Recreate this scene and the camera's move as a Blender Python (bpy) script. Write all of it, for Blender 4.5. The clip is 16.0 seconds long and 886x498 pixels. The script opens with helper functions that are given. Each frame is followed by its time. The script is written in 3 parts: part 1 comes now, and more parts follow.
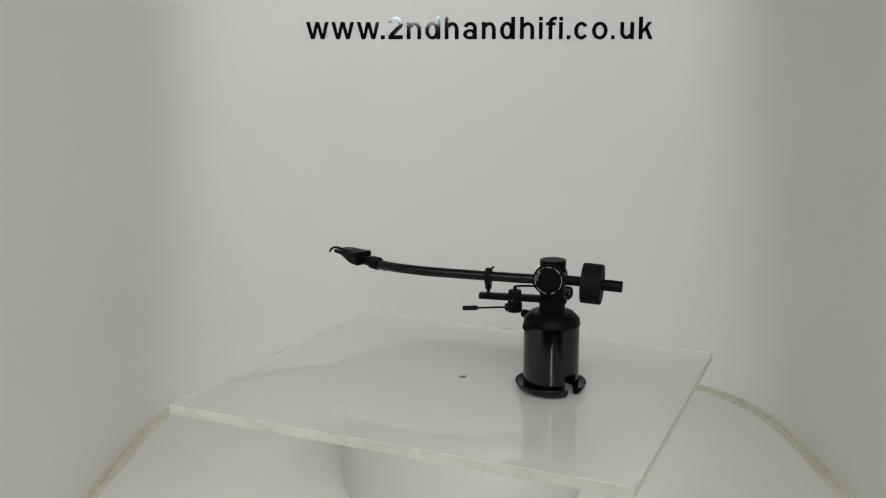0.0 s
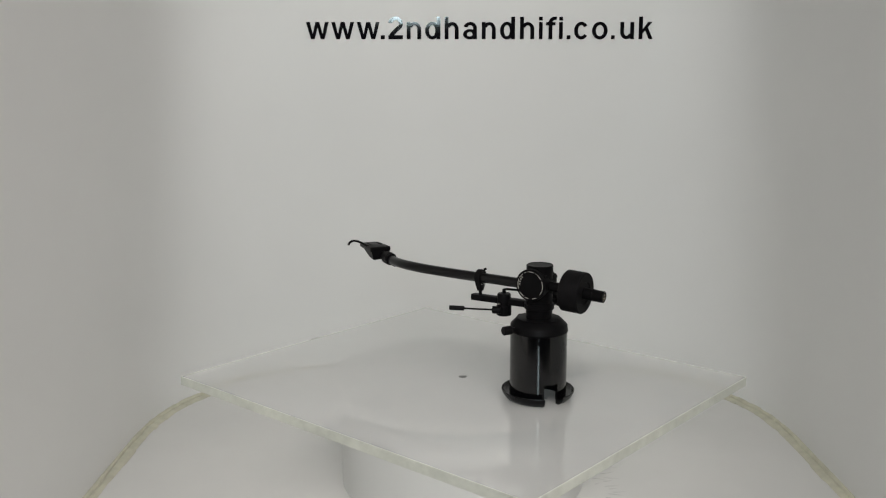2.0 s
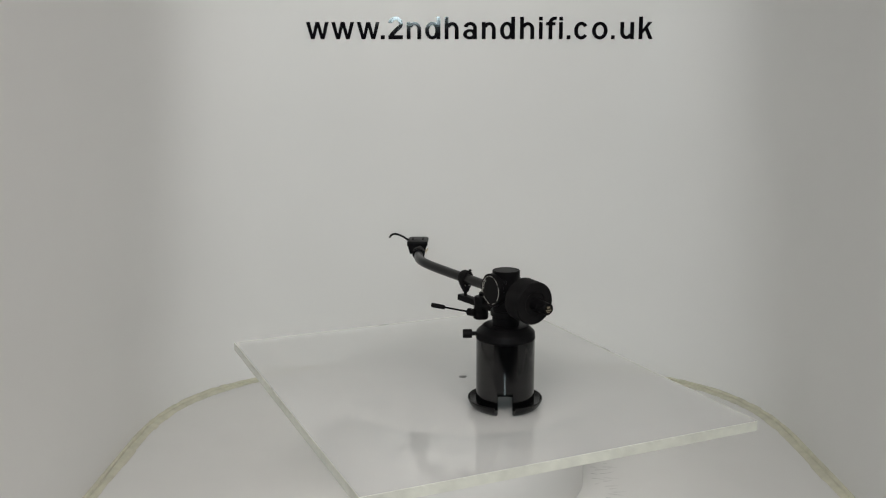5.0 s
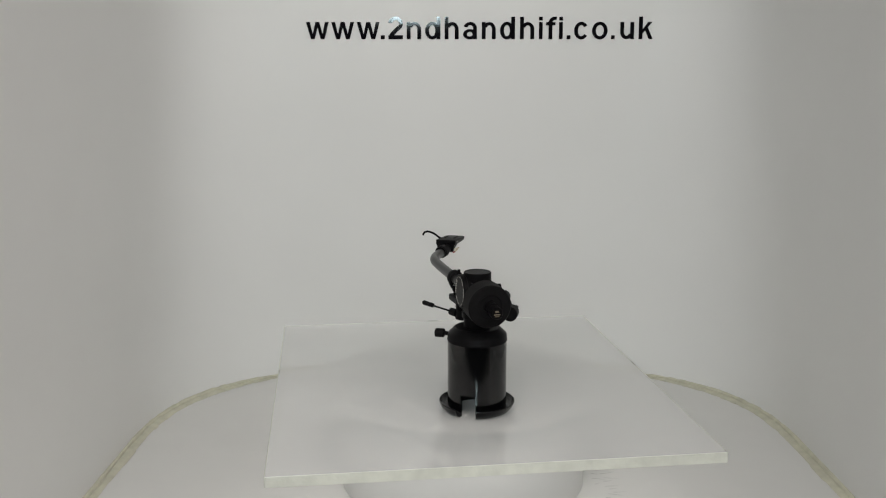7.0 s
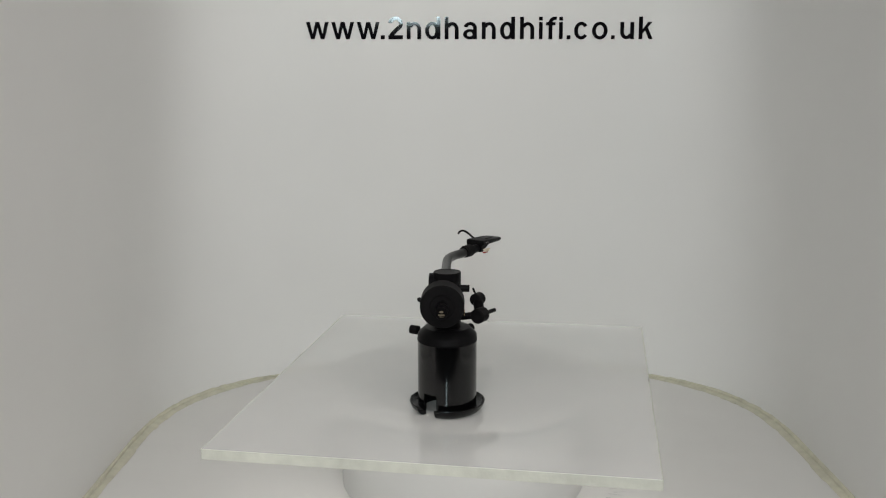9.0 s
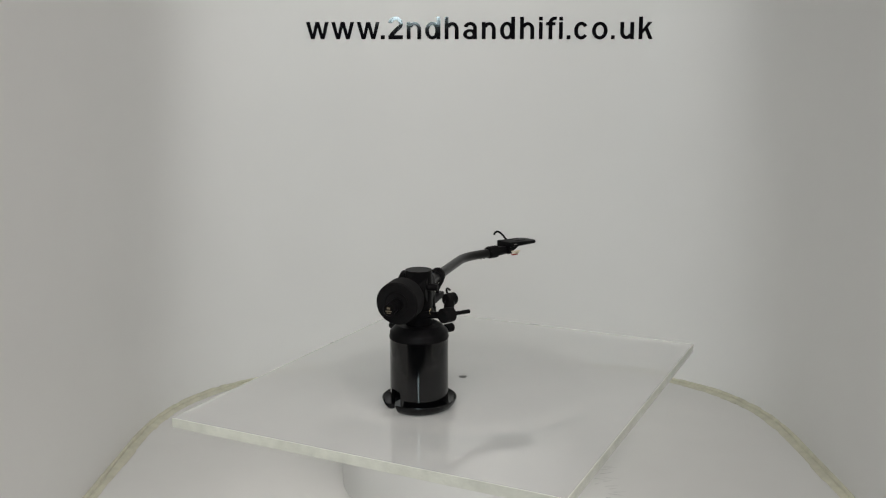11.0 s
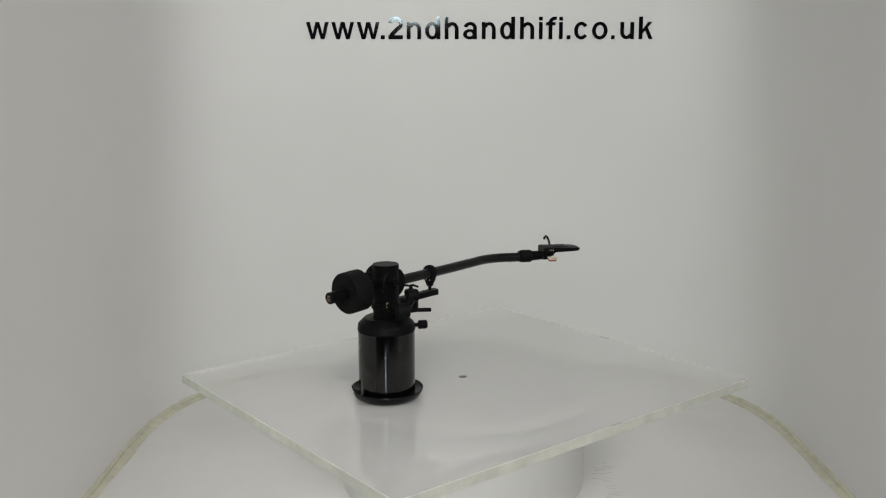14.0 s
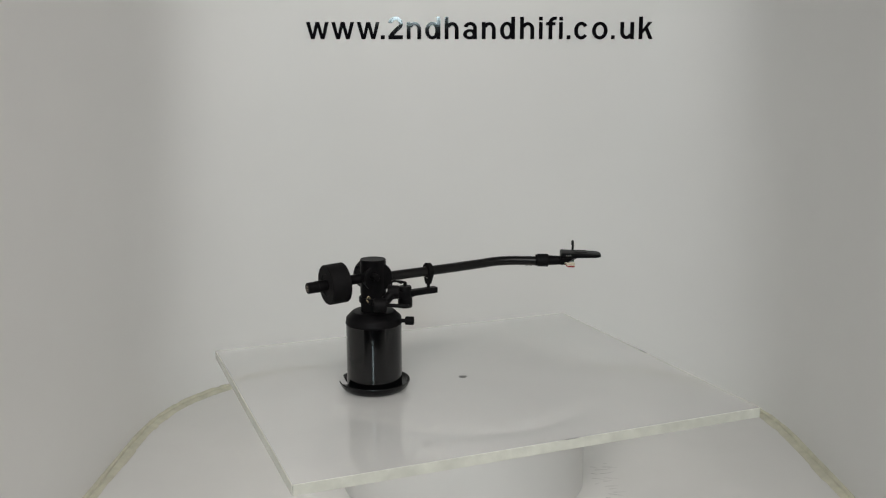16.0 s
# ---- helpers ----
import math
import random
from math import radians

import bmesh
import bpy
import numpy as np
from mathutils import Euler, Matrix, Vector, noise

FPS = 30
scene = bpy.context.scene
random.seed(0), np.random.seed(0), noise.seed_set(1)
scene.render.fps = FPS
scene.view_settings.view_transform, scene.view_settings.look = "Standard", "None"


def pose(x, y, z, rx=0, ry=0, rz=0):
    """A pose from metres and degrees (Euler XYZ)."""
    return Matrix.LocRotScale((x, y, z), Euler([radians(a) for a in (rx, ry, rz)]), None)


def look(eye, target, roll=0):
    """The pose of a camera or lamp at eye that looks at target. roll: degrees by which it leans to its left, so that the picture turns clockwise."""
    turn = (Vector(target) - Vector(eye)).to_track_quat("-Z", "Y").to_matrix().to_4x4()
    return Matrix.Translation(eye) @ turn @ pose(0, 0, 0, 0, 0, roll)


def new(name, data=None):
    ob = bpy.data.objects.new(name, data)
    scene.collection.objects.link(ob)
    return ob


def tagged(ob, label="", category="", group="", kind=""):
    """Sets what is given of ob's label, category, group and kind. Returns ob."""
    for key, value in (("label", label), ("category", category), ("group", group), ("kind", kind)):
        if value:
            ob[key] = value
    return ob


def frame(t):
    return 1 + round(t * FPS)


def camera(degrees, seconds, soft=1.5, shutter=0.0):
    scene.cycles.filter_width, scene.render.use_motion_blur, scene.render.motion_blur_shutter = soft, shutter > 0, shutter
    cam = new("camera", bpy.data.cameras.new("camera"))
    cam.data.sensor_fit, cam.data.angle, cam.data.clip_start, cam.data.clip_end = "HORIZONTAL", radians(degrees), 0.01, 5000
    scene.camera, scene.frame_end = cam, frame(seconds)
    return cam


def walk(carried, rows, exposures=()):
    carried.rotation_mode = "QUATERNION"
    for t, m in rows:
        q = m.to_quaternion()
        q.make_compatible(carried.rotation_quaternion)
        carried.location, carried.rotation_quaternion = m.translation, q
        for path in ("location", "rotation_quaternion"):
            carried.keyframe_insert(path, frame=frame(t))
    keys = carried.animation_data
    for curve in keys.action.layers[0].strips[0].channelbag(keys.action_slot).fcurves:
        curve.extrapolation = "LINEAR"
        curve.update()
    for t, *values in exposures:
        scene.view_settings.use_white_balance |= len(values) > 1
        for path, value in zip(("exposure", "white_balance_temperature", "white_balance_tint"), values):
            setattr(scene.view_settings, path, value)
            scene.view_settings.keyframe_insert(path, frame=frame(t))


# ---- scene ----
cam = camera(50.1, 16.0, soft=1.15)
EYE = (-0.0207, -1.0316, 0.4655)
AIM = pose(*EYE, 90 - 10.848, 0, 0.08) @ pose(0, 0, 0, 0, 0, -0.113)
walk(cam, [(0.0, AIM), (16.0, AIM)])

# ---------------------------------------------------------------- light
world = bpy.data.worlds.new("room_light")
scene.world = world
world.use_nodes = True
world.node_tree.nodes["Background"].inputs["Color"].default_value = (0.9, 0.95, 1.0, 1)
world.node_tree.nodes["Background"].inputs["Strength"].default_value = 0.05


def area_lamp(name, m, sx, sy, watts, colour, shape="RECTANGLE"):
    data = bpy.data.lights.new(name, "AREA")
    data.shape, data.size, data.size_y = shape, sx, sy
    data.energy, data.color = watts, colour
    ob = new(name, data)
    ob.matrix_world = m
    return ob


# an added broad fill, the spot overhead, and a cool lamp across the room
area_lamp("broad_fill_lamp", look((0.26, -1.22, 1.20), (0.0, 0.10, 0.25)), 2.60, 0.80, 20.2, (1.0, 0.945, 0.905))
area_lamp("ceiling_spot_lamp", look((-0.08, -1.05, 1.22), (0.0, 0.05, 0.15)), 0.10, 0.08, 1.3, (1.0, 0.968, 0.91))
area_lamp("far_cool_lamp", look((-0.165, -3.02, 1.10), (-0.165, 0.40, 1.10)), 0.27, 0.805, 12.2, (0.75, 0.945, 1.0))


# ---------------------------------------------------------------- materials
def material(name, colour, rough, metal=0.0, var=0.15, scale=60.0, bump=0.0, bump_scale=300.0, spec=0.5, coat=0.0, rough_var=0.1):
    m = bpy.data.materials.new(name)
    m.use_nodes = True
    nt = m.node_tree
    bsdf = nt.nodes["Principled BSDF"]
    geo = nt.nodes.new("ShaderNodeTexCoord")
    fine = nt.nodes.new("ShaderNodeTexNoise")
    fine.inputs["Scale"].default_value, fine.inputs["Detail"].default_value = scale, 6
    broad = nt.nodes.new("ShaderNodeTexNoise")
    broad.inputs["Scale"].default_value, broad.inputs["Detail"].default_value = scale / 9, 3
    both = nt.nodes.new("ShaderNodeMath")
    both.operation = "ADD"
    ramp = nt.nodes.new("ShaderNodeMapRange")
    ramp.inputs["From Min"].default_value, ramp.inputs["From Max"].default_value = 0.7, 1.3
    ramp.inputs["To Min"].default_value, ramp.inputs["To Max"].default_value = 1 - var, 1 + var
    mul = nt.nodes.new("ShaderNodeVectorMath")
    mul.operation = "SCALE"
    mul.inputs[0].default_value = colour
    rr = nt.nodes.new("ShaderNodeMapRange")
    rr.inputs["To Min"].default_value, rr.inputs["To Max"].default_value = max(0.02, rough - rough_var), min(1, rough + rough_var)
    for n in (fine, broad):
        nt.links.new(geo.outputs["Object"], n.inputs["Vector"])
    nt.links.new(fine.outputs["Fac"], both.inputs[0])
    nt.links.new(broad.outputs["Fac"], both.inputs[1])
    nt.links.new(both.outputs[0], ramp.inputs["Value"])
    nt.links.new(ramp.outputs["Result"], mul.inputs["Scale"])
    nt.links.new(mul.outputs[0], bsdf.inputs["Base Color"])
    nt.links.new(broad.outputs["Fac"], rr.inputs["Value"])
    nt.links.new(rr.outputs["Result"], bsdf.inputs["Roughness"])
    bsdf.inputs["Metallic"].default_value = metal
    bsdf.inputs["Specular IOR Level"].default_value = spec
    bsdf.inputs["Coat Weight"].default_value = coat
    if bump:
        grain = nt.nodes.new("ShaderNodeTexNoise")
        grain.inputs["Scale"].default_value, grain.inputs["Detail"].default_value = bump_scale, 4
        bp = nt.nodes.new("ShaderNodeBump")
        bp.inputs["Strength"].default_value, bp.inputs["Distance"].default_value = bump, 0.0005
        nt.links.new(geo.outputs["Object"], grain.inputs["Vector"])
        nt.links.new(grain.outputs["Fac"], bp.inputs["Height"])
        nt.links.new(bp.outputs["Normal"], bsdf.inputs["Normal"])
    return m


def turned(m, amount, turn):
    """Lathe-turned metal: grooves run round the upright axis."""
    nt = m.node_tree
    tan = nt.nodes.new("ShaderNodeTangent")
    tan.direction_type, tan.axis = "RADIAL", "Z"
    bsdf = nt.nodes["Principled BSDF"]
    nt.links.new(tan.outputs[0], bsdf.inputs["Tangent"])
    bsdf.inputs["Anisotropic"].default_value = amount
    bsdf.inputs["Anisotropic Rotation"].default_value = turn
    return m


WALL = material("white_booth_sheet", (0.77, 0.77, 0.755), 0.36, var=0.012, scale=9, bump=0.06, bump_scale=14, spec=0.17)
FLOOR = material("white_booth_floor", (0.74, 0.735, 0.715), 0.5, var=0.02, scale=14, bump=0.05, bump_scale=60, spec=0.35)
BEAD = material("yellowed_glue", (0.60, 0.585, 0.47), 0.5, var=0.14, scale=70, bump=0.4, bump_scale=160)
SCUFF = material("grey_scuff", (0.54, 0.54, 0.52), 0.7, var=0.2, scale=200)
PLATTER = material("white_platter_plastic", (0.69, 0.69, 0.68), 0.5, var=0.012, scale=20, bump=0.03)
PEDESTAL = material("white_turntable_plastic", (0.60, 0.60, 0.585), 0.35, var=0.01, scale=20, bump=0.03)
VINYL = material("black_gloss_vinyl", (0.005, 0.0045, 0.006), 0.035, var=0.2, scale=40, bump=0.02, bump_scale=900, spec=1.0, rough_var=0.01)
SATIN = material("black_anodised", (0.0055, 0.0052, 0.0058), 0.42, var=0.25, scale=120, bump=0.06, bump_scale=1500, spec=0.07)
MATT = material("black_matt_rubber", (0.007, 0.0065, 0.007), 0.6, var=0.25, scale=150, bump=0.1, bump_scale=900, spec=0.09)
GLOSS = turned(material("black_turned_gloss", (0.002, 0.002, 0.0023), 0.11, var=0.25, scale=90, spec=0.55, rough_var=0.02), 0.6, 0.25)
PAINT = material("black_gloss_paint", (0.004, 0.004, 0.0045), 0.26, var=0.2, scale=110, spec=0.2)
TUBE = material("black_arm_tube", (0.005, 0.0047, 0.005), 0.3, var=0.2, scale=140, spec=0.32)
GRIME = material("dark_grey_pin", (0.16, 0.16, 0.16), 0.5, var=0.2, scale=400)
WHITE_INK = material("white_ink", (0.40, 0.385, 0.35), 0.6, var=0.1, scale=600)
BRASS = material("dull_gilt_label", (0.24, 0.20, 0.14), 0.45, metal=0.3, var=0.3, scale=900)
GILT = material("bright_gilt_wire", (0.62, 0.52, 0.34), 0.25, metal=1.0, var=0.15, scale=900)
RED = material("red_lead", (0.36, 0.02, 0.015), 0.4, var=0.15, scale=500)
CREAM = material("cream_lead", (0.70, 0.62, 0.48), 0.4, var=0.15, scale=500)
GREEN = material("dark_green_lead", (0.03, 0.10, 0.06), 0.4, var=0.15, scale=500)
ROOM = material("dim_grey_room_paint", (0.10, 0.10, 0.10), 0.8, var=0.08, scale=3)
TABLE = material("grey_table_laminate", (0.22, 0.21, 0.20), 0.5, var=0.1, scale=12)
STEEL = material("bare_steel", (0.55, 0.54, 0.52), 0.3, metal=1.0, var=0.15, scale=500)


# the platter is a thin opal plate that lets some light through
opal = PLATTER.node_tree
opal_glow = opal.nodes.new("ShaderNodeBsdfTranslucent")
opal_glow.inputs["Color"].default_value = (0.85, 0.85, 0.83, 1)
opal_mix = opal.nodes.new("ShaderNodeMixShader")
opal_mix.inputs["Fac"].default_value = 0.45
opal.links.new(opal.nodes["Principled BSDF"].outputs["BSDF"], opal_mix.inputs[1])
opal.links.new(opal_glow.outputs["BSDF"], opal_mix.inputs[2])
opal.links.new(opal_mix.outputs["Shader"], opal.nodes["Material Output"].inputs["Surface"])


def acrylic(name, rough, colour, ior=1.49):
    m = material(name, colour, rough, var=0.0, scale=30, rough_var=0.0)
    b = m.node_tree.nodes["Principled BSDF"]
    b.inputs["Transmission Weight"].default_value = 1.0
    b.inputs["IOR"].default_value = ior
    return m


CLEAR = acrylic("clear_acrylic", 0.0, (0.985, 0.99, 0.98))
sock = CLEAR.node_tree.nodes["Principled BSDF"].inputs["Roughness"]
CLEAR.node_tree.links.remove(sock.links[0])
sock.default_value = 0.0

# the upper face is dusty and finely scratched: a thin milky film on the clear sheet
DUSTY = CLEAR.copy()
DUSTY.name = "dusty_acrylic"
tree = DUSTY.node_tree
film_bsdf = tree.nodes.new("ShaderNodeBsdfPrincipled")
film_bsdf.inputs["Base Color"].default_value = (0.74, 0.74, 0.73, 1)
film_bsdf.inputs["Roughness"].default_value = 0.0
film_bsdf.inputs["IOR"].default_value = 1.49
film_mix = tree.nodes.new("ShaderNodeMixShader")
dust = tree.nodes.new("ShaderNodeTexNoise")
dust.inputs["Scale"].default_value = 9.0
dust.inputs["Detail"].default_value = 2.0
dust_range = tree.nodes.new("ShaderNodeMapRange")
dust_range.inputs["From Min"].default_value, dust_range.inputs["From Max"].default_value = 0.3, 0.7
dust_range.inputs["To Min"].default_value, dust_range.inputs["To Max"].default_value = 0.515, 0.535
dust_place = tree.nodes.new("ShaderNodeTexCoord")
tree.links.new(dust_place.outputs["Object"], dust.inputs["Vector"])
tree.links.new(dust.outputs["Fac"], dust_range.inputs["Value"])
tree.links.new(dust_range.outputs["Result"], film_mix.inputs["Fac"])
tree.links.new([n for n in tree.nodes if n.type == "BSDF_PRINCIPLED" and n != film_bsdf][0].outputs["BSDF"], film_mix.inputs[1])
tree.links.new(film_bsdf.outputs["BSDF"], film_mix.inputs[2])
tree.links.new(film_mix.outputs["Shader"], [n for n in tree.nodes if n.type == "OUTPUT_MATERIAL"][0].inputs["Surface"])

FROST = material("sawn_acrylic_inside", (0.88, 0.885, 0.85), 0.5, var=0.05, scale=60, bump=0.2, bump_scale=260)
EDGE = material("sawn_acrylic_edge", (0.75, 0.76, 0.68), 0.16, var=0.12, scale=60, bump=0.6, bump_scale=320)
EDGE.node_tree.nodes["Principled BSDF"].inputs["Transmission Weight"].default_value = 0.1


# ---------------------------------------------------------------- mesh helpers
def finish(bm, name, mat, smooth=35):
    me = bpy.data.meshes.new(name)
    bmesh.ops.recalc_face_normals(bm, faces=bm.faces)
    bm.to_mesh(me)
    bm.free()
    for q in ([mat] if not isinstance(mat, (list, tuple)) else mat):
        me.materials.append(q)
    if smooth:
        me.shade_smooth()
        me.set_sharp_from_angle(angle=radians(smooth))
    return me


def part(name, bm, mat, parent, label="", smooth=35):
    ob = new(name, finish(bm, name, mat, smooth))
    ob.parent = parent
    return tagged(ob, label=label) if label else ob


def lathe(profile, seg=64, start=0.0, stop=360.0, closed=False, bm=None, m=None):
    """Turns (radius, height) points round z; closed: the profile is a ring-shaped section."""
    bm = bm or bmesh.new()
    full = abs(stop - start) >= 359.9
    n = seg if full else seg + 1
    rings = []
    for i in range(n):
        a = radians(start + (stop - start) * i / seg)
        ring = []
        for r, z in profile:
            p = Vector((r * math.cos(a), r * math.sin(a), z))
            ring.append(bm.verts.new(m @ p if m else p))
        rings.append(ring)
    k = len(profile)
    for i in range(seg):
        a, b = rings[i], rings[(i + 1) % n]
        for j in range(k if closed else k - 1):
            bm.faces.new((a[j], b[j], b[(j + 1) % k], a[(j + 1) % k]))
    if closed and not full:
        bm.faces.new(rings[0])
        bm.faces.new(rings[-1])
    if not closed and full:
        for j in (0, -1):
            if profile[j][0] > 1e-6:
                bm.faces.new([r[j] for r in rings])
    bmesh.ops.remove_doubles(bm, verts=bm.verts, dist=1e-6)
    return bm


def rod(a, b, r0, r1=None, seg=24, bevel=0.0, bm=None):
    """A round bar from a to b with softened ends."""
    a, b = Vector(a), Vector(b)
    r1 = r0 if r1 is None else r1
    d = (b - a).length
    m = Matrix.Translation(a) @ (b - a).to_track_quat("Z", "Y").to_matrix().to_4x4()
    e = bevel or min(r0, r1, d) * 0.12
    return lathe([(r0 - e, 0), (r0, e), (r1, d - e), (r1 - e, d)], seg, bm=bm, m=m)


def sweep(points, radius, seg=16, bm=None, flat=1.0):
    """A round tube along points."""
    bm = bm or bmesh.new()
    pts = [Vector(p) for p in points]
    rings, up = [], Vector((0, 0, 1))
    for i, p in enumerate(pts):
        t = (pts[min(i + 1, len(pts) - 1)] - pts[max(i - 1, 0)]).normalized()
        s = t.cross(up)
        s = s.normalized() if s.length > 1e-4 else Vector((1, 0, 0))
        u = s.cross(t)
        r = radius(i / (len(pts) - 1)) if callable(radius) else radius
        rings.append([bm.verts.new(p + s * r * math.cos(q) + u * r * flat * math.sin(q)) for q in (2 * math.pi * j / seg for j in range(seg))])
    for a, b in zip(rings, rings[1:]):
        for j in range(seg):
            bm.faces.new((a[j], a[(j + 1) % seg], b[(j + 1) % seg], b[j]))
    bm.faces.new(rings[0])
    bm.faces.new(rings[-1])
    return bm


def smooth_line(points, n=8):
    """Points on a smooth line through the given ones."""
    p = [Vector(q) for q in points]
    out = []
    for i in range(len(p) - 1):
        a, b, c, d = p[max(i - 1, 0)], p[i], p[i + 1], p[min(i + 2, len(p) - 1)]
        for k in range(n):
            t = k / n
            out.append(0.5 * (2 * b + (c - a) * t + (2 * a - 5 * b + 4 * c - d) * t * t + (3 * b - a - 3 * c + d) * t ** 3))
    return out + [p[-1]]


def block(sx, sy, sz, m, bevel=0.0006, bm=None):
    bm = bm or bmesh.new()
    made = bmesh.ops.create_cube(bm, size=1.0, matrix=m @ Matrix.Diagonal((sx, sy, sz, 1)))["verts"]
    if bevel:
        edges = {e for v in made for e in v.link_edges}
        bmesh.ops.bevel(bm, geom=list(edges), offset=bevel, segments=2, affect="EDGES", profile=0.5)
    return bm


def prism(outline, z0, z1, bevel=0.0, bm=None, m=None):
    """An upright prism over a plan outline."""
    bm = bm or bmesh.new()
    m = m or Matrix()
    lo = [bm.verts.new(m @ Vector((x, y, z0))) for x, y in outline]
    hi = [bm.verts.new(m @ Vector((x, y, z1))) for x, y in outline]
    faces = [bm.faces.new(lo), bm.faces.new(hi)]
    k = len(outline)
    for i in range(k):
        faces.append(bm.faces.new((lo[i], lo[(i + 1) % k], hi[(i + 1) % k], hi[i])))
    if bevel:
        bmesh.ops.recalc_face_normals(bm, faces=bm.faces)
        edges = list({e for f in faces[:2] for e in f.edges})
        bmesh.ops.bevel(bm, geom=edges, offset=bevel, segments=2, affect="EDGES", profile=0.5)
    return bm


# ---------------------------------------------------------------- the booth
CX, HALF, MID, DEEP = 0.005, 0.421, 0.08, 0.33   # plan of the bent white sheet
FRONT, TOP = -0.48, 0.80


def bend(z):
    """The sheet is round at its foot and pulled flatter higher up."""
    return 2.6 + 3.2 * min(1.0, max(0.0, z / 0.515)) ** 1.3


def sheet_y(x, z):
    u, n = min(1.0, abs((x - CX) / HALF)), bend(z)
    return MID + DEEP * (1 - u ** n) ** (1 / n)


def sheet_plan(z=0.0, n=96):
    """The line of the bent sheet at a height, from the left front round the back to the right front."""
    pts, e = [(CX - HALF, FRONT + (MID - FRONT) * i / 12) for i in range(12)], bend(z)
    for i in range(n + 1):
        a = math.pi - math.pi * i / n
        c, s = math.cos(a), math.sin(a)
        pts.append((CX + HALF * math.copysign(abs(c) ** (2 / e), c), MID + DEEP * abs(s) ** (2 / e)))
    return pts + [(CX + HALF, MID + (FRONT - MID) * (i + 1) / 12) for i in range(12)]


def outward(plan, i):
    a, b = Vector(plan[max(i - 1, 0)]), Vector(plan[min(i + 1, len(plan) - 1)])
    t = (b - a).normalized()
    return Vector((-t.y, t.x))


